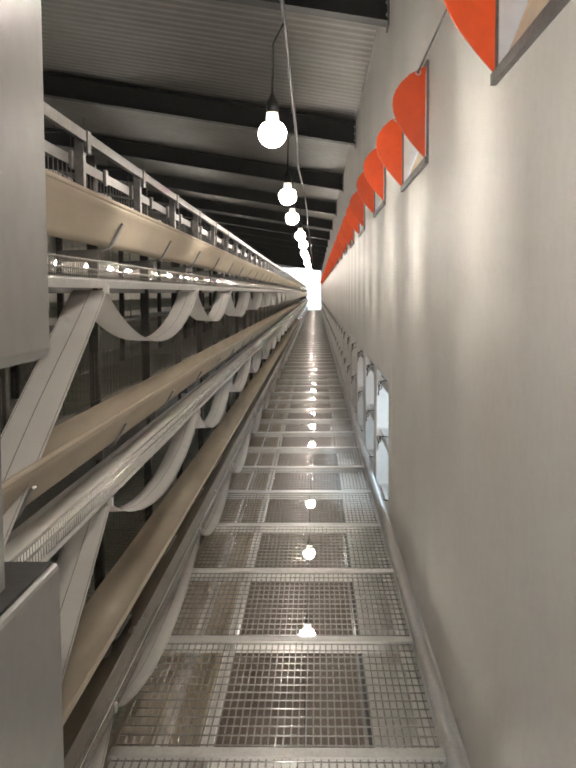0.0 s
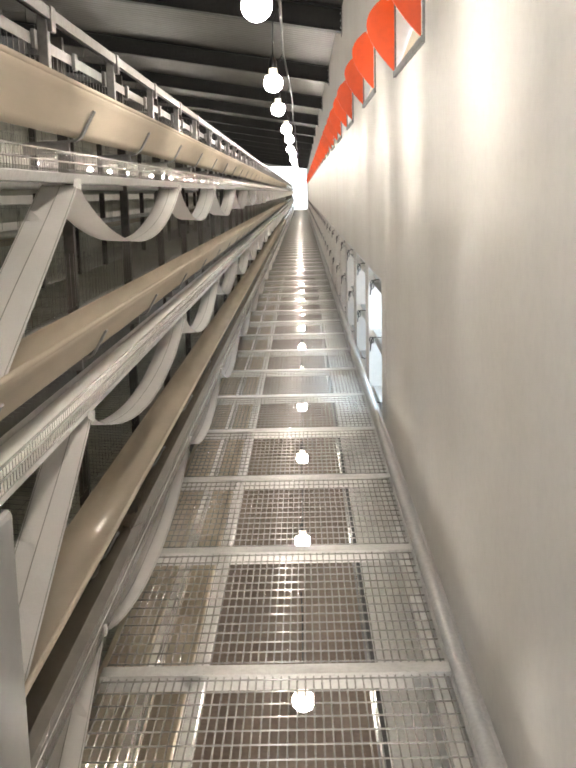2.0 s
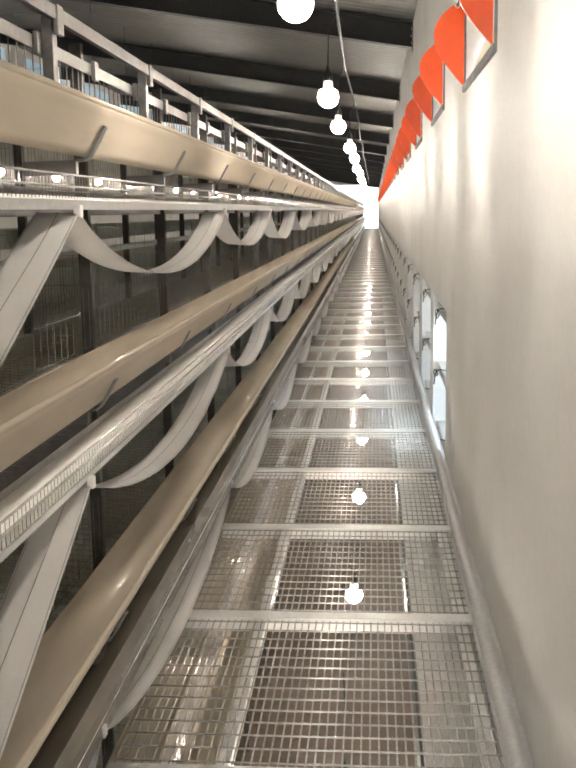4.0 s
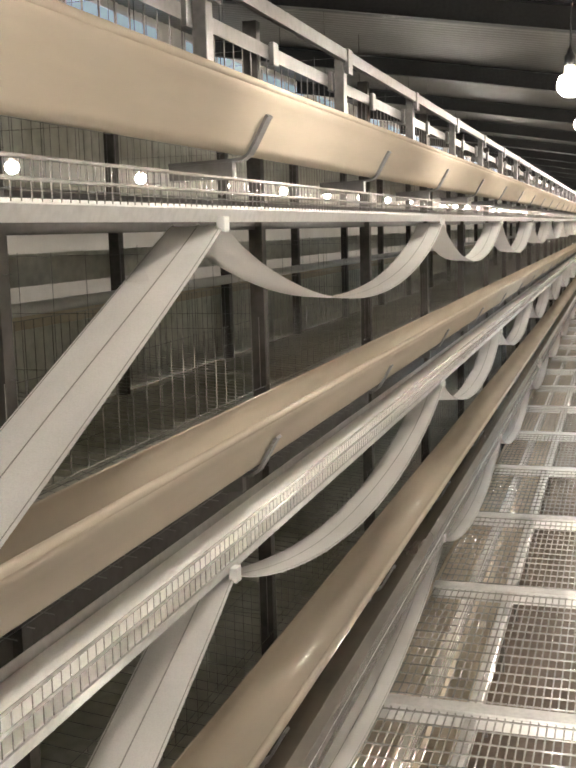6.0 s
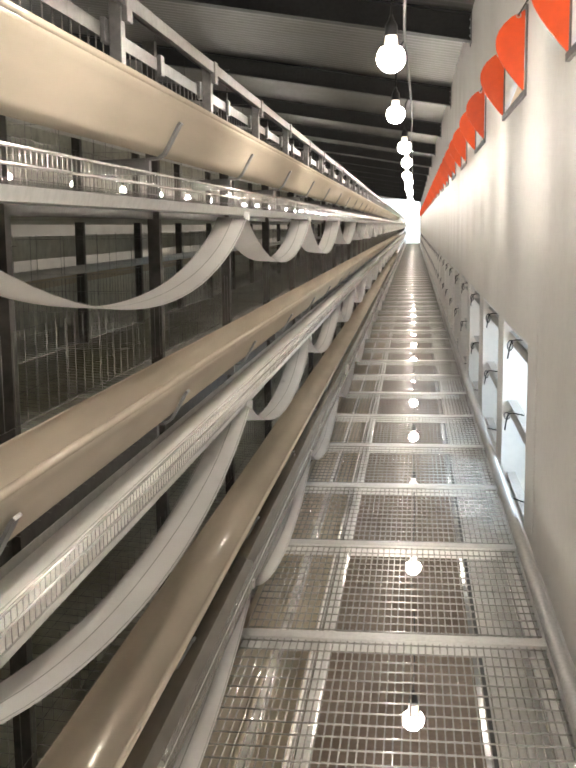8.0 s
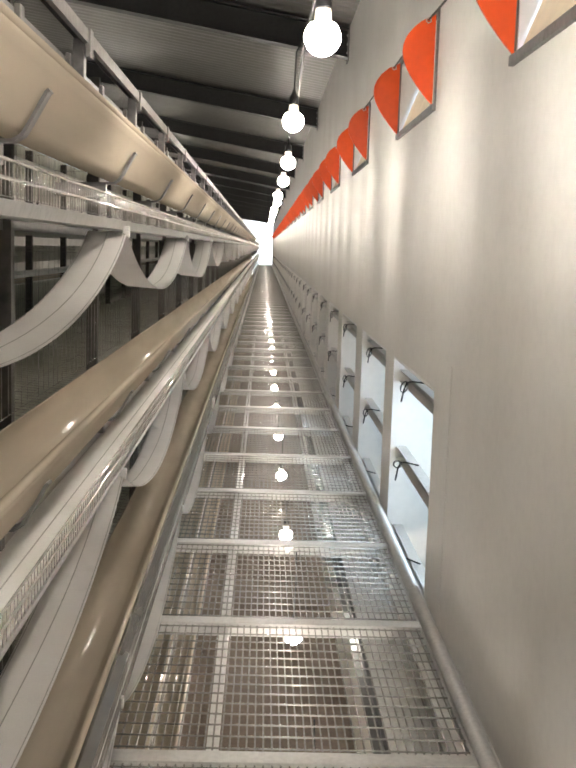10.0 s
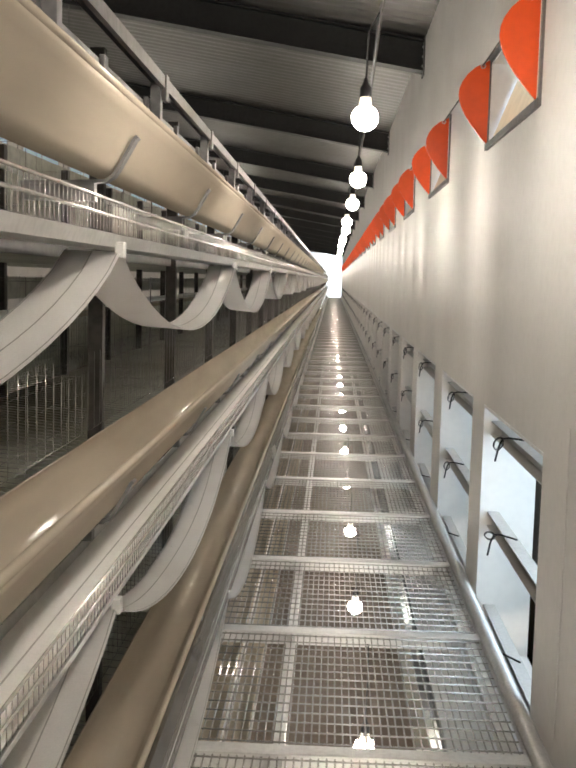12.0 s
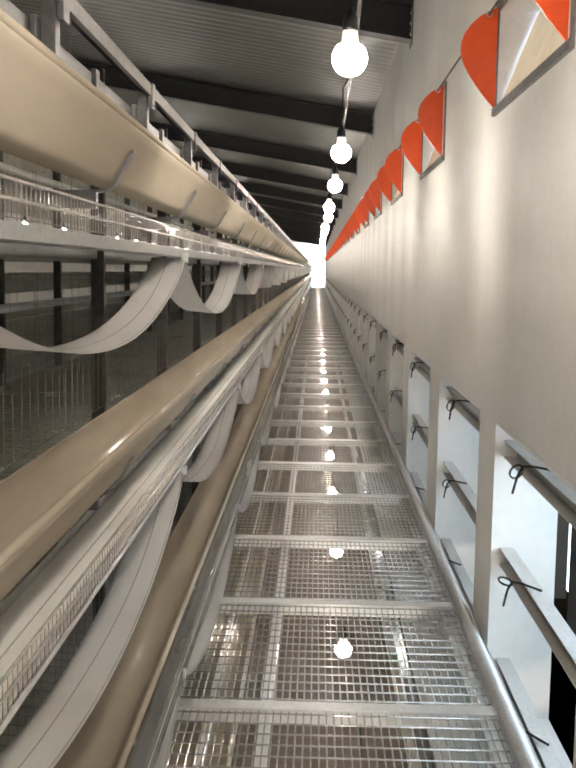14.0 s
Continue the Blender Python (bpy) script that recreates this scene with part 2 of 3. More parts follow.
# the doorway and its glowing panel are unseen, added to brighten the near wall
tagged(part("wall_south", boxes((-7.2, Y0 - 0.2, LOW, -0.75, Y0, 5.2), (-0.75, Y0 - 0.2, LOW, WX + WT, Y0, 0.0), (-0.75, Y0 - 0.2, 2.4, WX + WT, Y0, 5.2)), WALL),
       "unseen pale end wall with a doorway added for fill light", "wall", kind="structure")
tagged(part("backdrop", boxes((-2.0, Y0 - 1.0, -0.5, 1.5, Y0 - 0.95, 3.0)), SOUTH_FILL), "added glowing fill panel behind the camera", "daylight", kind="structure")
tagged(part("wall_north", boxes((-7.2, Y1, LOW, -3.2, Y1 + 0.2, 5.2), (-3.2, Y1, LOW, -1.2, Y1 + 0.2, 2.3), (-3.2, Y1, 3.7, -1.2, Y1 + 0.2, 5.2), (0.5, Y1, LOW, WX + WT, Y1 + 0.2, 5.2),
                                (-1.2, Y1, 3.7, 0.5, Y1 + 0.2, 5.2), (-1.2, Y1, LOW, 0.5, Y1 + 0.2, 0.0)), WALL),
       "pale end wall with a bright doorway", "wall", kind="structure")
tagged(part("backdrop", boxes((-5, Y1 + 1.0, -1, 3, Y1 + 1.05, 5)), DAY_END), "bright daylight beyond the doorway", "daylight", kind="structure")

# corrugated roof lining with ribs across the aisle
ys = np.arange(Y0, Y1 + 0.01, 0.05)
bm = bmesh.new()
rows = []
for i, y in enumerate(ys):
    d = (0, 0.016, 0.022, 0.016)[i % 4]
    rows.append([bm.verts.new((x, y, roof_z(x) - d)) for x in (WX + 0.1, -7.1)])
for a, b in zip(rows, rows[1:]):
    f = bm.faces.new((a[0], a[1], b[1], b[0]))
    f.smooth = True
tagged(part("ceiling", bm, ROOF), "grey corrugated metal roof lining", "ceiling", kind="structure")

# dark steel rafters
for k in range(-2, 15):
    y = 2.75 + 5.75 * k
    if y > Y1:
        continue
    r = empty("roof_beam", (WX, y, roof_z(WX)))
    tagged(r, "dark painted steel roof beam bolted to the wall", "roof beam", "roof beams", "structure")
    L = 7.5
    dz = L * ROOF_SLOPE
    bm = bmesh.new()
    for (w, z0, z1) in ((0.09, -0.05, -0.035), (0.006, -0.29, -0.05), (0.09, -0.305, -0.29)):
        vs = [bm.verts.new((x, yy, zz + (dz if x < -1 else 0))) for x in (-0.012, -L) for yy in (-w, w) for zz in (z0, z1)]
        for f in ((0, 1, 3, 2), (4, 6, 7, 5), (0, 4, 5, 1), (2, 3, 7, 6), (0, 2, 6, 4), (1, 5, 7, 3)):
            bm.faces.new([vs[i] for i in f])
    bmesh.ops.recalc_face_normals(bm, faces=bm.faces[:])
    part("beam", bm, BEAM, r)
    part("end_plate", boxes((-0.012, -0.10, -0.34, -0.002, 0.10, -0.02)), RAIL, r)
    b0 = None
    for yy in (-0.06, 0.06):
        for zz in (-0.26, -0.18, -0.10):
            if b0 is None:
                bm = lathe([(0.011, 0), (0.011, 0.010), (0.006, 0.013)], 6)
                bmesh.ops.rotate(bm, verts=bm.verts, matrix=Matrix.Rotation(radians(-90), 3, "Y"))
                b0 = part("bolt", bm, GALV, r)
                b0.location = (-0.012, yy, zz)
            else:
                share("bolt", b0.data, r, (-0.012, yy, zz))

# ---- window bays in the wall: sill rails, cords, daylight ----
def cord_loop(seed):
    """A cord knotted round the rail, with a slack loop and a loose tail."""
    rnd = random.Random(seed)
    long, drop = 0.20 + 0.06 * rnd.random(), 0.05 + 0.03 * rnd.random()
    pts = [(0.05, -0.16, 0.02), (0.0, -0.05, 0.012)]
    for k in range(13):
        a = 2 * math.pi * k / 12
        pts.append((-0.02 - 0.012 * math.sin(a), long * 0.5 * (1 - math.cos(a)), -drop * 0.5 * (1 - math.cos(a)) + 0.016 * math.sin(a)))
    pts += [(-0.03, 0.03, -0.04), (-0.035, 0.05 + 0.04 * rnd.random(), -0.10 - 0.04 * rnd.random())]
    return tube(pts, 0.0045, 6)


cords = [cord_loop(s) for s in range(3)]
cord_meshes = []
for c in cords:
    me = bpy.data.meshes.new("cord")
    c.to_mesh(me)
    c.free()
    me.materials.append(BLACK)
    cord_meshes.append(me)
for k, (a, b) in enumerate(WINS):
    if b > Y1 - 1:
        break
    w = empty(f"window_{k + 1}", (WX, a, 0.0))
    tagged(w, "tall opening in the wall with steel cross rails and daylight", "window", "wall openings", "structure")
    n = b - a
    for z in (-0.10, 0.36, 0.80):
        part("cross_rail", extrude(sheet([(0.035, z - 0.035), (0.09, z - 0.035), (0.09, z + 0.035), (0.035, z + 0.035)], 0.004), 0.002, n - 0.002), GALV, w)
    part("head_trim", boxes((-0.003, 0, 0.9, 0.02, n, 0.912)), INLET, w)
    for q, z in enumerate((0.36, 0.80, -0.10)):
        c = new("tie_cord", cord_meshes[(k + q) % 3])
        c.location = (WX + 0.02, b - 0.45 - 0.1 * ((k * 7 + q) % 3), z + 0.03)
        tagged(c, "black rubber tie cord looped round a rail", "cord", "tie cords")
PX = WX + WT + 0.6
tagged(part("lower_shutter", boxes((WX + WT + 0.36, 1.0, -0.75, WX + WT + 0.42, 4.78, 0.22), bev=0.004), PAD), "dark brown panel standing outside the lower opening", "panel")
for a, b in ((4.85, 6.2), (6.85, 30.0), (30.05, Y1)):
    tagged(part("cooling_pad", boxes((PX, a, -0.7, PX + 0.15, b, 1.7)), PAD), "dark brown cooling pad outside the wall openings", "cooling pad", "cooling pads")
tagged(part("backdrop", boxes((PX + 0.2, -2.0, -0.7, PX + 0.25, 7.2, 3.2)), DAY), "pale daylight outside the wall openings", "daylight", kind="structure")

# ---- air inlets ----
prof = [(0.0, 0.0)]
for k in range(13):
    a = k / 12
    # rounded cheek, widest a little above the middle
    prof.append((-0.145 * math.sin(math.pi * a ** 1.35) ** 0.7, 0.40 * a))
prof.append((0.0, 0.40))


def cheek():
    bm = bmesh.new()
    outline = prof[1:-1]
    outline = [(0.0, 0.0)] + [p for p in outline[1:-1]] + [(0.0, 0.40)]
    a = [bm.verts.new((x, -0.006, z)) for x, z in outline]
    b = [bm.verts.new((x, 0.006, z)) for x, z in outline]
    bm.faces.new(a)
    bm.faces.new(b[::-1])
    for i in range(len(a)):
        j = (i + 1) % len(a)
        bm.faces.new((a[i], b[i], b[j], a[j]))
    bmesh.ops.recalc_face_normals(bm, faces=bm.faces[:])
    return bm


first = empty("air_inlet", (WX, 0, INL_Z0))
tagged(first, "wall air inlet with orange cheeks and tan flap", "air inlet", "air inlets on the wall")
c1 = part("cheek", cheek(), ORANGE, first, "orange rounded side cheek")
c1.location = (-0.012, 0.012, -0.005)
share("cheek", c1.data, first, (-0.012, INLET_W - 0.012, -0.005), "orange rounded side cheek")
ring = bmesh.new()
tube([(-0.033 + 0.011 * math.cos(a), -0.008, 0.372 + 0.011 * math.sin(a)) for a in [2 * math.pi * k / 10 for k in range(11)]], 0.003, 5, ring)
eye = part("eyelet", ring, WHITEPVC, c1, "white cord eyelet")
for c in first.children:
    if c.name.startswith("cheek") and c is not c1:
        share("eyelet", eye.data, c, label="white cord eyelet")
part("frame", boxes((-0.016, -0.03, -0.03, 0.012, INLET_W + 0.03, 0.0), (-0.012, -0.03, 0.39, 0.012, INLET_W + 0.03, 0.415),
                    (-0.010, -0.03, 0.0, 0.012, -0.002, 0.39), (-0.010, INLET_W + 0.002, 0.0, 0.012, INLET_W + 0.03, 0.39)), RAIL, first)
part("box_lining", boxes((0.0, 0.0, 0.004, 0.18, INLET_W, 0.012), (0.0, 0.0, 0.378, 0.18, INLET_W, 0.386),
                         (0.0, 0.003, 0.0, 0.18, 0.01, 0.386), (0.0, INLET_W - 0.01, 0.0, 0.18, INLET_W - 0.003, 0.386)), INLET, first)
bm = bmesh.new()
vs = [bm.verts.new(p) for p in ((0.01, 0.02, 0.015), (0.01, INLET_W - 0.02, 0.015), (0.15, INLET_W - 0.02, 0.372), (0.15, 0.02, 0.372))]
bm.faces.new(vs)
bmesh.ops.solidify(bm, geom=bm.faces[:], thickness=0.012)
part("flap", bm, FLAP, first, "tan translucent flap")
for k, y in enumerate(INLETS):
    if Y0 < y < Y1 - 2:
        if k == 0:
            first.location = (WX, y, inlet_z(y))
        else:
            copy_thing(first, pose(WX, y, inlet_z(y)))
first.location = (WX, INLETS[1], inlet_z(INLETS[1]))
pts = []
for y in INLETS[1:]:
    pts += [(WX - 0.045, y, inlet_z(y) + 0.37), (WX - 0.045, y + INLET_W, inlet_z(y) + 0.37)]
tagged(part("pull_cord", tube(pts, 0.005, 6), POST), "thin grey steel pull cord running along the inlets", "cord")

# ---- walkway ----
NB = int((Y1 - Y0) / BAY)
BAR0 = -1.145 - 7 * BAY


def wires_mesh(name, lines, r, mat):
    bm = bmesh.new()
    for p, q in lines:
        tube([p, q], r, 4, bm)
    me = bpy.data.meshes.new(name)
    bm.to_mesh(me)
    bm.free()
    me.materials.append(mat)
    return me


XL, XR = -0.635, 0.452
lines = [((XL + 0.0256 * k, 0.03, -0.006), (XL + 0.0256 * k, BAY - 0.03, -0.006)) for k in range(43)]
lines += [((XL, 0.06 + 0.0775 * k, -0.001), (XR, 0.06 + 0.0775 * k, -0.001)) for k in range(14)]
grid_me = wires_mesh("wire_grid", lines, 0.0029, ZINC)
long_me = wires_mesh("long_wire", [((0, 0.03, 0), (0, BAY - 0.03, 0))], 0.0029, ZINC)
cross_me = wires_mesh("cross_wire", [((XL, 0, 0), (XR, 0, 0))], 0.0032, ZINC)
bar_bm = boxes((XL - 0.01, -0.035, -0.004, XR + 0.01, 0.035, 0.004), (XL - 0.01, -0.035, -0.05, XR + 0.01, -0.030, -0.004), bev=0.0015)
bar = part("cross_bar", bar_bm, GALV)
bar_me = bar.data
bpy.data.objects.remove(bar)
walkway = empty("walkway")
tagged(walkway, "zinc wire mesh walkway on flat cross bars", "walkway", kind="structure")
for k in range(NB):
    y = BAR0 + k * BAY
    if y > Y1 - BAY:
        break
    if 7 <= k <= 12:
        # the panels passed nearest: each wire by itself
        for i in range(43):
            share("long_wire", long_me, walkway, (XL + 0.0256 * i, y, -0.006))
        for i in range(14):
            share("cross_wire", cross_me, walkway, (0, y + 0.06 + 0.0775 * i, -0.001))
    else:
        stuff(share("wire_panel", grid_me, walkway, (0, y, 0)))
    share("cross_bar", bar_me, walkway, (0, y, 0), label="flat galvanised cross bar")
for x0, x1, z0 in ((-0.345, -0.315, -0.012), (0.40, 0.44, -0.012)):
    tagged(part("walkway_bearer", extrude(sheet([(x0, z0 - 0.05), (x0, z0), (x1, z0), (x1, z0 - 0.05)], 0.003), Y0, Y1), GALV),
           "long galvanised channel carrying the mesh walkway", "bearer", "walkway bearers")
ledge = empty("side_ledge", (0, 0, -0.16))
tagged(ledge, "pale sheet metal ledge with a dark edge below the walkway", "ledge")
part("sheet", boxes((0.251, Y0, -0.004, WX - 0.002, Y1, 0.0)), GALV, ledge)
# near-black colour puts the shade of the gap beside the ledge into the flange
part("flange", boxes((0.236, Y0, -0.16, 0.2505, Y1, 0.006)), BEAM, ledge, "edge coloured dark for the shaded gap")
tagged(part("closing_strip", boxes((0.458, Y0, -0.024, WX - 0.002, Y1, -0.018)), GALV), "galvanised strip closing the gap beside the wall", "strip")
tagged(part("side_pipe", tube([(0.487, Y0, 0.012), (0.487, Y1, 0.012)], 0.027, 12), GALV), "galvanised steel pipe along the wall", "pipe")

# ---- cage row ----
TIERS = [1.535 - 0.624 * k for k in range(5)]
TROUGH = [(-0.703, 0.222), (-0.708, 0.216), (-0.702, 0.188), (-0.692, 0.162), (-0.678, 0.146), (-0.661, 0.136), (-0.646, 0.132), (-0.626, 0.131),
          (-0.610, 0.133), (-0.604, 0.137), (-0.600, 0.143), (-0.576, 0.188), (-0.557, 0.219), (-0.549, 0.229), (-0.547, 0.242)]
for k, z in enumerate(TIERS):
    t = empty("feed_trough", (0, 0, z))
    tagged(t, "long cream feed trough held by steel brackets", "feed trough", "feed troughs of the cage row")
    bm = extrude(sheet(TROUGH, -0.004), Y0, Y1)
    for f in bm.faces:
        f.smooth = len(f.verts) == 4
    part("trough", bm, CREAM, t)
    # rolled front rim
    part("rim", tube([(-0.547, Y0, 0.242), (-0.547, Y1, 0.242)], 0.0075, 10), CREAM, t)
    bm = extrude(sheet([(-0.765, 0.112), (-0.640, 0.116), (-0.612, 0.118), (-0.600, 0.126), (-0.590, 0.142), (-0.562, 0.192), (-0.557, 0.196)], -0.006), -0.014, 0.014)
    box(bm, -0.765, -0.011, 0.078, -0.632, 0.011, 0.1115)
    b0 = part("bracket", bm, RAIL, t)
    ys = [-1.2 + 1.09 * j for j in range(-7, 80)]
    b0.location.y = ys[0]
    for y in ys[1:]:
        share("bracket", b0.data, t, (0, y, 0))

    # egg tray with its belt, front fence and sagging loops
    e = empty("egg_tray", (0, 0, z))
    tagged(e, "galvanised egg tray with a low wire fence", "egg tray", "egg trays of the cage row")
    part("tray", extrude(sheet([(-0.692, 0.03), (-0.690, 0.0), (-0.572, -0.004), (-0.566, 0.016)], -0.002), Y0, Y1), GALV, e)
    if k == 2:
        part("cover", extrude(sheet([(-0.690, 0.066), (-0.640, 0.070), (-0.592, 0.060), (-0.570, 0.040), (-0.562, 0.0), (-0.562, -0.022)], -0.003), Y0, Y1), COVER, e,
             "dull brown-grey steel cover")
    for zz in (0.044, 0.069) if k != 2 else ():
        part("fence_rail", tube([(-0.566, Y0, zz), (-0.566, Y1, zz)], 0.0028, 6), ZINC, e)
    me = wires_mesh("fence_wires", [((-0.566, 0.02 + 0.0226 * j, 0.018), (-0.566, 0.02 + 0.0226 * j, 0.071)) for j in range(50)], 0.0009, ZINC)
    for j in range(NB):
        if k <= 1 and BAR0 + j * BAY < 40:
            stuff(share("fence_grid", me, e, (0, BAR0 + j * BAY, 0)))
    g = empty("egg_belt", (0, 0, z))
    tagged(g, "white woven egg belt hanging in loops below its tray", "egg belt", "egg belts")
    part("upper_run", boxes((-0.686, Y0, 0.013, -0.571, Y1, 0.016)), BELT, g)
    part("seam", boxes((-0.634, Y0, 0.0161, -0.631, Y1, 0.0166)), SEAM, g)
    if z > 0:
        for j in range(-1, 36):
            ya, yb = -1.446 + 2.2 * j + (0.12 if j == 1 else 0), -1.446 + 2.2 * (j + 1) + (0.12 if j == 0 else 0)
            if j == -1:
                ya = -3.1
            rnd = random.Random(100 * k + j)
            sag = 0.36 if j == -1 else 0.185 + rnd.uniform(-0.010, 0.014)
            lop = rnd.uniform(-0.03, 0.03)
            N = 26
            bm = bmesh.new()
            bs = bmesh.new()
            prev = line = None
            hems = [None, None]
            for s in range(N + 1):
                u = s / N
                y = ya + (yb - ya) * u
                d = -0.78 * (1 - u) ** 0.95 if j == -1 else -sag * (4 * u * (1 - u)) ** 0.86
                tw = 0.15 * lop * math.sin(math.pi * u)
                lift = 0.05 * (1 - u) ** 0.5 if j == -1 else 0.0
                cur = [bm.verts.new((x, y, d - 0.012 + tw * q + lift * (q + 1) / 2)) for x, q in ((-0.562, -1), (-0.612, 0.0), (-0.662, 1))]
                if prev:
                    for i in range(2):
                        f = bm.faces.new((prev[i], prev[i + 1], cur[i + 1], cur[i]))
                        f.smooth = True
                prev = cur
                if j < 9:
                    mid = [bs.verts.new((x, y, d - 0.0095 + tw * (-x - 0.612) / 0.05 + lift * 0.52 + (0.0015 if s in (0, N) else 0))) for x in (-0.611 + 0.004 * math.sin(9 * u + j), -0.6135 + 0.004 * math.sin(9 * u + j))]
                    if line:
                        bs.faces.new((line[0], line[1], mid[1], mid[0]))
                    line = mid
                    for h, (hx, hq) in enumerate(((-0.5665, -0.91), (-0.6575, 0.91))):
                        hem = [bs.verts.new((hx + w, y, d - 0.0095 + tw * hq + lift * (hq + 1) / 2 + (0.0015 if s in (0, N) else 0))) for w in (0.0009, -0.0009)]
                        if hems[h]:
                            bs.faces.new((hems[h][0], hems[h][1], hem[1], hem[0]))
                        hems[h] = hem
            bmesh.ops.solidify(bm, geom=bm.faces[:], thickness=0.002)
            part("loop", bm, BELT, g)
            if j < 9:
                bmesh.ops.solidify(bs, geom=bs.faces[:], thickness=0.0006)
                part("seam", bs, SEAM, g)
            else:
                bs.free()
            if j < 12:
                part("clip", boxes((-0.572, ya - 0.012, -0.024, -0.556, ya + 0.012, 0.004), bev=0.002), WHITEPVC, g)

    m = empty("manure_belt", (0, 0, z))
    tagged(m, "dark green grey manure belt under the cage floor", "manure belt", "manure belts")
    part("belt", boxes((-1.72, Y0, -0.012, -0.76, Y1, -0.004)), DUNG, m)
    part("edge_angle", boxes((-0.765, Y0, -0.02, -0.755, Y1, 0.03)), POST, m)
    wl = empty("water_line", (0, 0, z))
    tagged(wl, "white plastic drinking water pipe in the cages", "water pipe", "water pipes")
    part("pipe", tube([(-1.58, Y0, 0.39), (-1.58, Y1, 0.39)], 0.02, 8), WHITEPVC, wl)
    sh = empty("rear_sheet", (0, 0, z))
    tagged(sh, "dark green grey sheet along the back of the cages", "partition sheet", "rear sheets")
    part("lower_sheet", boxes((-1.765, Y0, 0.0, -1.755, Y1, 0.17 if k == 0 else 0.30)), DUNG, sh)
    part("upper_sheet", boxes((-1.765, Y0, 0.225 if k == 0 else 0.44, -1.755, Y1, 0.545)), DUNG, sh)

# cage bays: posts, wire fronts, partitions
F = -0.725
front = [((F, 0.02 + 0.0565 * j, 0.23), (F, 0.02 + 0.0565 * j, 0.40)) for j in range(20)]
front += [((F, 0, zz), (F, BAY, zz)) for zz in (0.23, 0.31, 0.40)]
front_me = wires_mesh("front_wires", front, 0.0018, ZINC)
low_front_me = wires_mesh("low_front_wires", [(p, q) for p, q in front if p[2] < 0.24 and q[2] < 0.41], 0.0008, ZINC)
side = [((F - 0.1 * j, 0, 0.06), (F - 0.1 * j, 0, 0.56)) for j in range(1, 10)]
side += [((F, 0, zz), (-1.70, 0, zz)) for zz in (0.10, 0.25, 0.40, 0.55)]
side_me = wires_mesh("partition_wires", side, 0.0007, RAIL)
flo = [((F, 0.057 * j, 0.03), (-1.70, 0.057 * j, 0.12)) for j in range(20)]
flo += [((F - 0.16 * j, 0, 0.045 + 0.014 * j), (F - 0.16 * j, BAY, 0.045 + 0.014 * j)) for j in range(6)]
flo_me = wires_mesh("floor_wires", flo, 0.0010, RAIL)
back = [((-1.70, 0.0565 * j, 0.05), (-1.70, 0.0565 * j, 0.34)) for j in range(20)]
back += [((-1.70, 0, zz), (-1.70, BAY, zz)) for zz in (0.15, 0.34)]
back_me = wires_mesh("back_wires", back, 0.0012, RAIL)
pb = part("post", boxes((-0.772, -0.014, LOW, -0.738, 0.014, 2.0), (-0.770, 0.014, LOW, -0.766, 0.030, 2.0)), POST)
post_me = pb.data
bpy.data.objects.remove(pb)
pb = part("back_post", boxes((-1.73, -0.02, LOW, -1.69, 0.02, 2.05)), POST)
back_post_me = pb.data
bpy.data.objects.remove(pb)
for k in range(NB):
    y = BAR0 + 0.42 + k * BAY
    if y > Y1 - 1.2:
        break
    c = empty("cage_bay", (0, y, 0))
    tagged(c, "bay of wire hen cages on dark steel posts", "cage", "cage bays")
    share("post", post_me, c)
    share("back_post", back_post_me, c)
    for i, z in enumerate(TIERS):
        if y > 45 or i > 3:
            continue
        stuff(share("front_grid", front_me if i == 0 else low_front_me, c, (0, 0, z)))
        stuff(share("partition", side_me, c, (0, 0, z)))
        stuff(share("floor_grid", flo_me, c, (0, 0, z)))
        stuff(share("back_grid", back_me, c, (0, 0, z)))

# top rails of the cage row
r = empty("top_rail", (0, 0, 0))
tagged(r, "grey steel top rails on uprights over the cages", "rail")
part("upper_rail", extrude(sheet([(-0.672, 1.978), (-0.66, 1.978), (-0.66, 2.010), (-0.700, 2.016), (-0.700, 1.992)], 0.003), Y0, Y1), RAIL, r)
part("lower_rail", extrude(sheet([(-0.715, 1.912), (-0.715, 1.944), (-0.745, 1.948)], 0.003), Y0, Y1), RAIL, r)
up = part("upright", boxes((-0.700, -0.018, 1.72, -0.672, 0.018, 1.99), (-0.668, -0.024, 1.945, -0.655, 0.024, 2.014), bev=0.002), RAIL, r)
ups = [-0.16 + 1.04 * j for j in range(-8, 80)]
up.location.y = ups[0]
for y in ups[1:]:
    share("upright", up.data, r, (0, y, 0))
sm = part("small_bracket", boxes((-0.714, -0.02, 1.898, -0.702, 0.02, 1.952), bev=0.002), RAIL, r)
for j in range(160):
    y = -8.5 + 0.52 * j
    if j == 0:
        sm.location.y = y
    else:
        share("small_bracket", sm.data, r, (0, y, 0))

# second cage row across the next aisle, in the dark beyond the first
s2 = empty("rear_cage_row", (0, 0, 0))
tagged(s2, "second row of dark wire cages behind the first", "cage row")
for i, z in enumerate(TIERS):
    part("belt", boxes((-2.75, Y0, z - 0.012, -1.76, Y1, z - 0.004)), DUNG, s2)
    part("trough", boxes((-2.95, Y0, z + 0.12, -2.80, Y1, z + 0.22)), CREAM, s2)

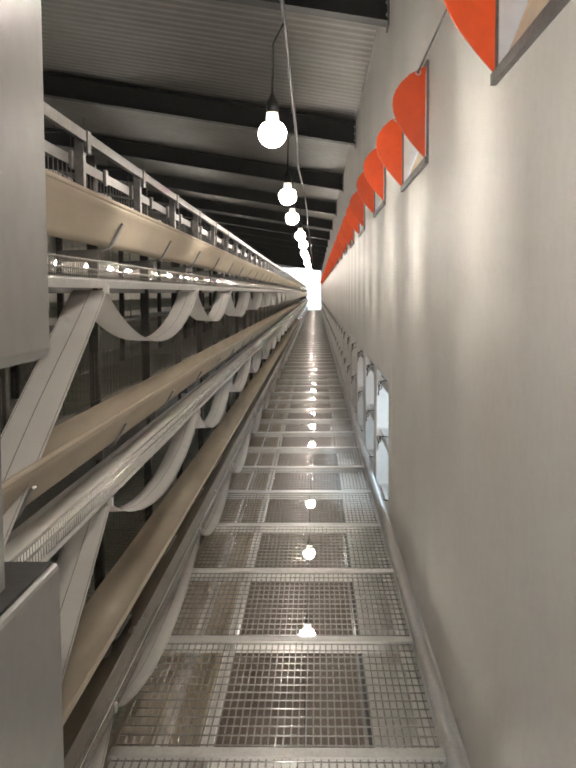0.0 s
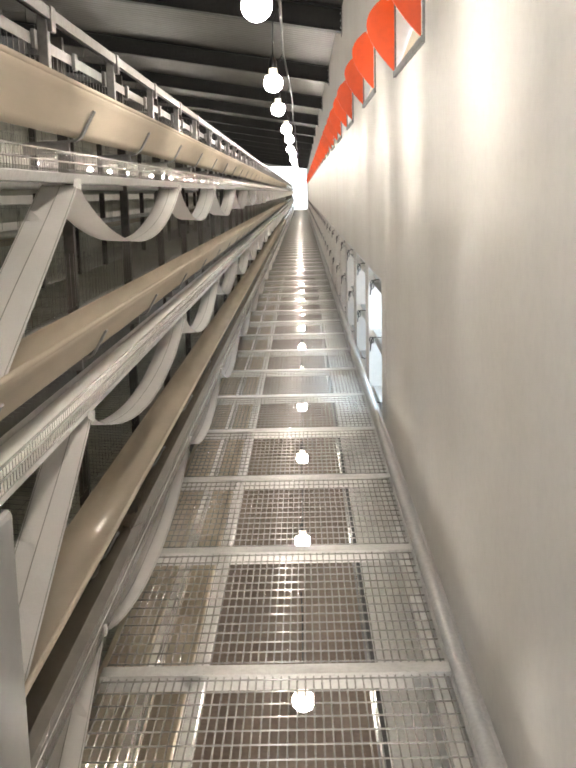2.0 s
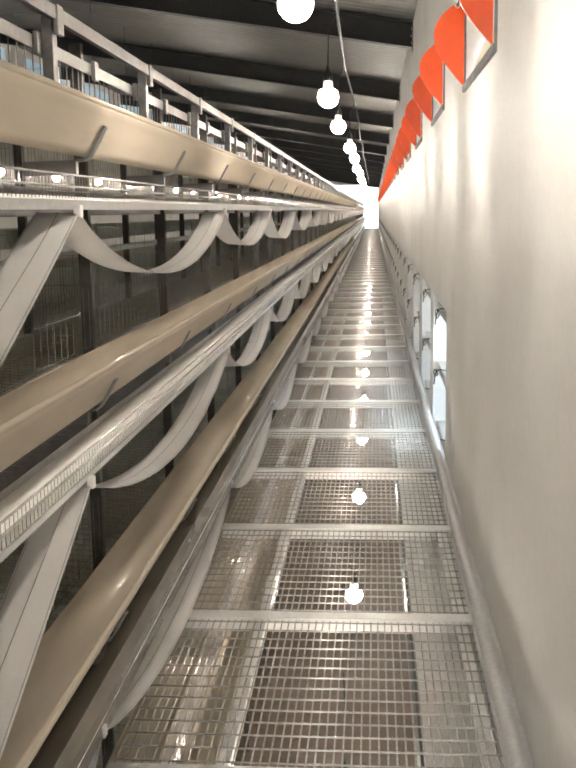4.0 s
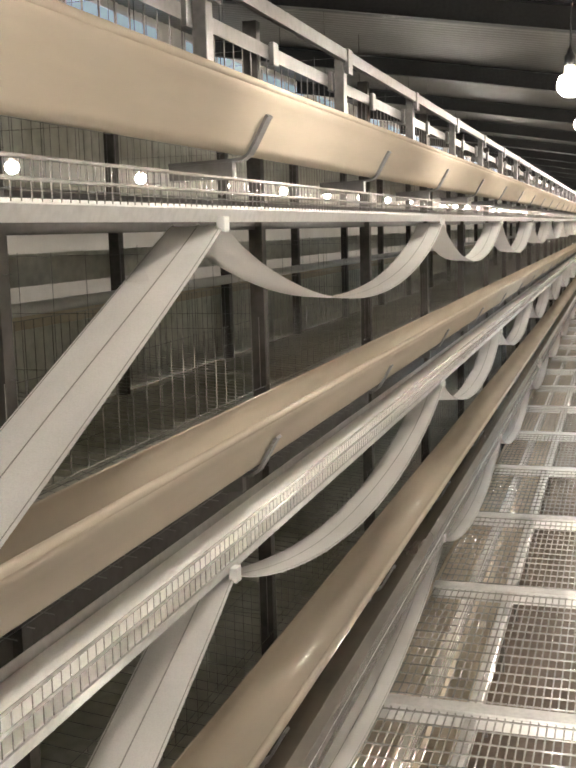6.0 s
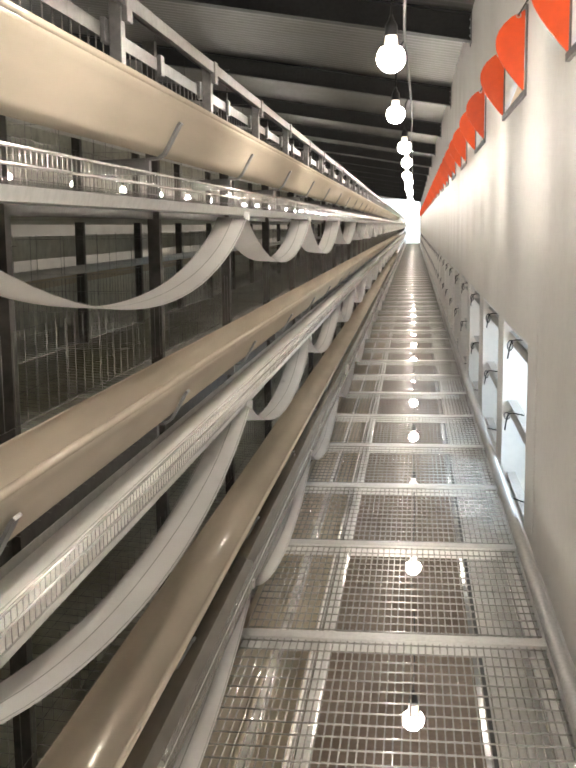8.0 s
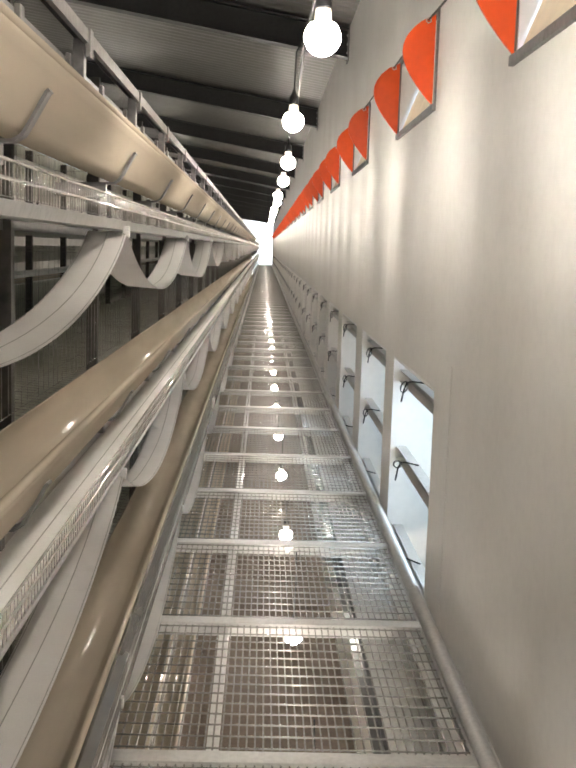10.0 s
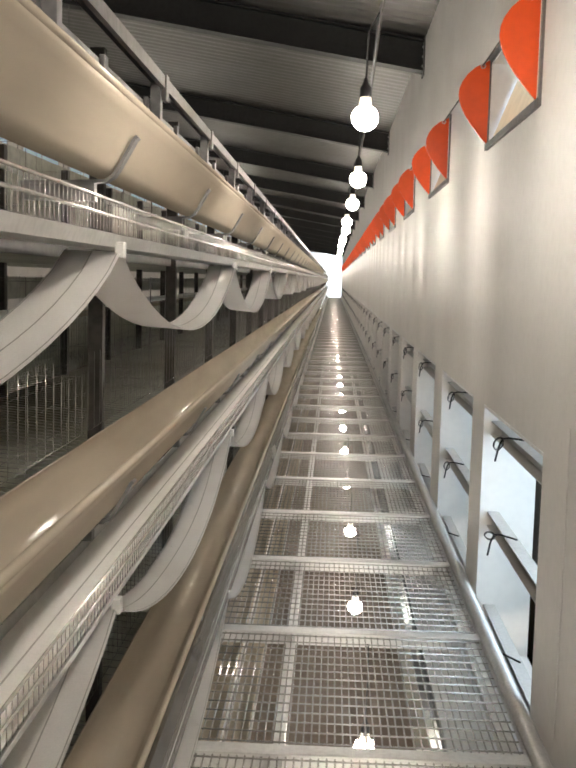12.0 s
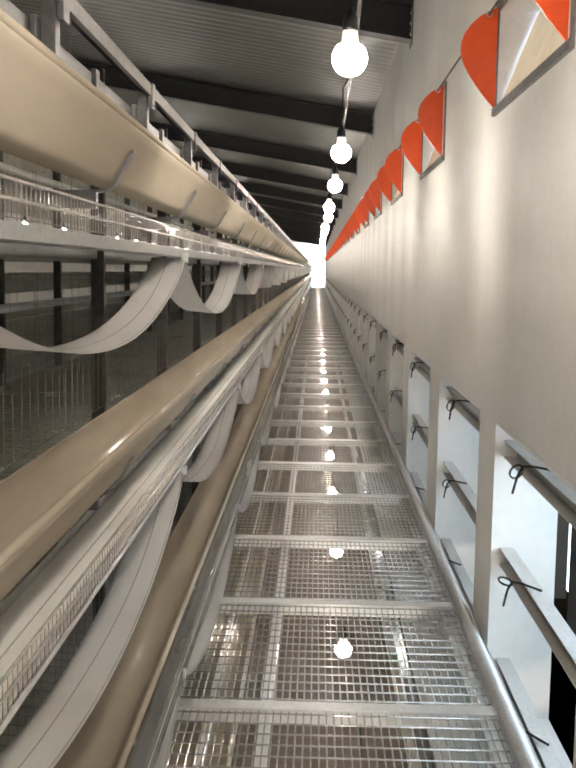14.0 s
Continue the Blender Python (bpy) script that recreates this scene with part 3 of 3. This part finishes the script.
# ---- light bulbs on cords ----
SPAN = 1.87
globe = [(0.004, -0.043)] + [(0.043 * math.sin(math.pi * a / 12), -0.043 * math.cos(math.pi * a / 12)) for a in range(1, 10)]
neck = [(0.0305, 0.0305), (0.021, 0.034), (0.0185, 0.058), (0.0175, 0.064)]
holder = [(0.0185, 0.0645), (0.0195, 0.070), (0.0185, 0.095), (0.010, 0.108), (0.0045, 0.125)]


def bulb(drop, label, lean=0.0):
    o = empty("hanging_bulb", (0, 0, 0))
    tagged(o, label, "light bulb", "bulbs on cords")
    part("globe", lathe(globe, 20), GLASS_LIT, o, "lit white globe")
    part("neck", lathe(neck, 16), BASE_LIT, o)
    sock = part("socket", lathe(holder, 12), BLACK, o, "black rubber socket")
    part("cord", tube([(0, 0, 0.12), (0.004, 0.003, 0.12 + (drop - 0.12) * 0.7), (lean, 0, drop)], 0.0035, 6), BLACK, sock)
    return o


tops = []
up0 = bulb(0.34, "lit globe bulb hanging from a black cord above the walkway", 0.04)
for k in range(-3, 46):
    rnd = random.Random(k + 50)
    m = pose(-0.09 - (0.03 if k == 2 else 0) + rnd.uniform(-0.008, 0.008), -1.15 + SPAN * k + rnd.uniform(-0.05, 0.05), 2.0 + rnd.uniform(-0.02, 0.02))
    tops.append(m @ Vector((0.04, 0, 0.337)))
    if k == -3:
        up0.matrix_basis = m
    else:
        copy_thing(up0, m)
lo0 = bulb(0.444, "lit globe bulb hanging below the mesh walkway")
for k in range(-4, 44):
    m = pose(-0.01, 1.39 + SPAN * k, -0.45)
    if k == -4:
        lo0.matrix_basis = m
    else:
        copy_thing(lo0, m)
fa0 = bulb(roof_z(-3.6) - 1.962, "lit globe bulb in the next aisle")
for k in range(-3, 34):
    m = pose(-3.6, -1.0 + SPAN * k, 1.95)
    if k == -3:
        fa0.matrix_basis = m
    else:
        copy_thing(fa0, m)
tagged(part("power_cable", tube([Vector((-0.05, Y0, 2.36))] + tops + [Vector((-0.05, Y1, 2.36))], 0.007, 6), BLACK), "black power cable strung above the bulbs", "cable")

# ---- grey cabinet at the start of the row ----
cab = empty("control_cabinet", (-0.5, -3.67, 0))
tagged(cab, "grey painted sheet metal cabinet beside the walkway", "cabinet")
part("upper_box", boxes((-0.55, 0.0, 1.45, 0.288, 0.22, 2.35), bev=0.012), CABINET, cab)
part("back_plate", boxes((-0.55, 0.12, 1.18, 0.225, 0.25, 1.449)), CABINET, cab)
part("lower_box", boxes((-0.55, 0.06, LOW, 0.252, 0.37, 1.21), bev=0.006), CABINET, cab)
# the box is closed; a black plate paints the shade inside its open top
part("opening", boxes((-0.3, 0.075, 1.2105, 0.245, 0.355, 1.214)), BLACK, cab, "black plate for the shaded inside of the open top")
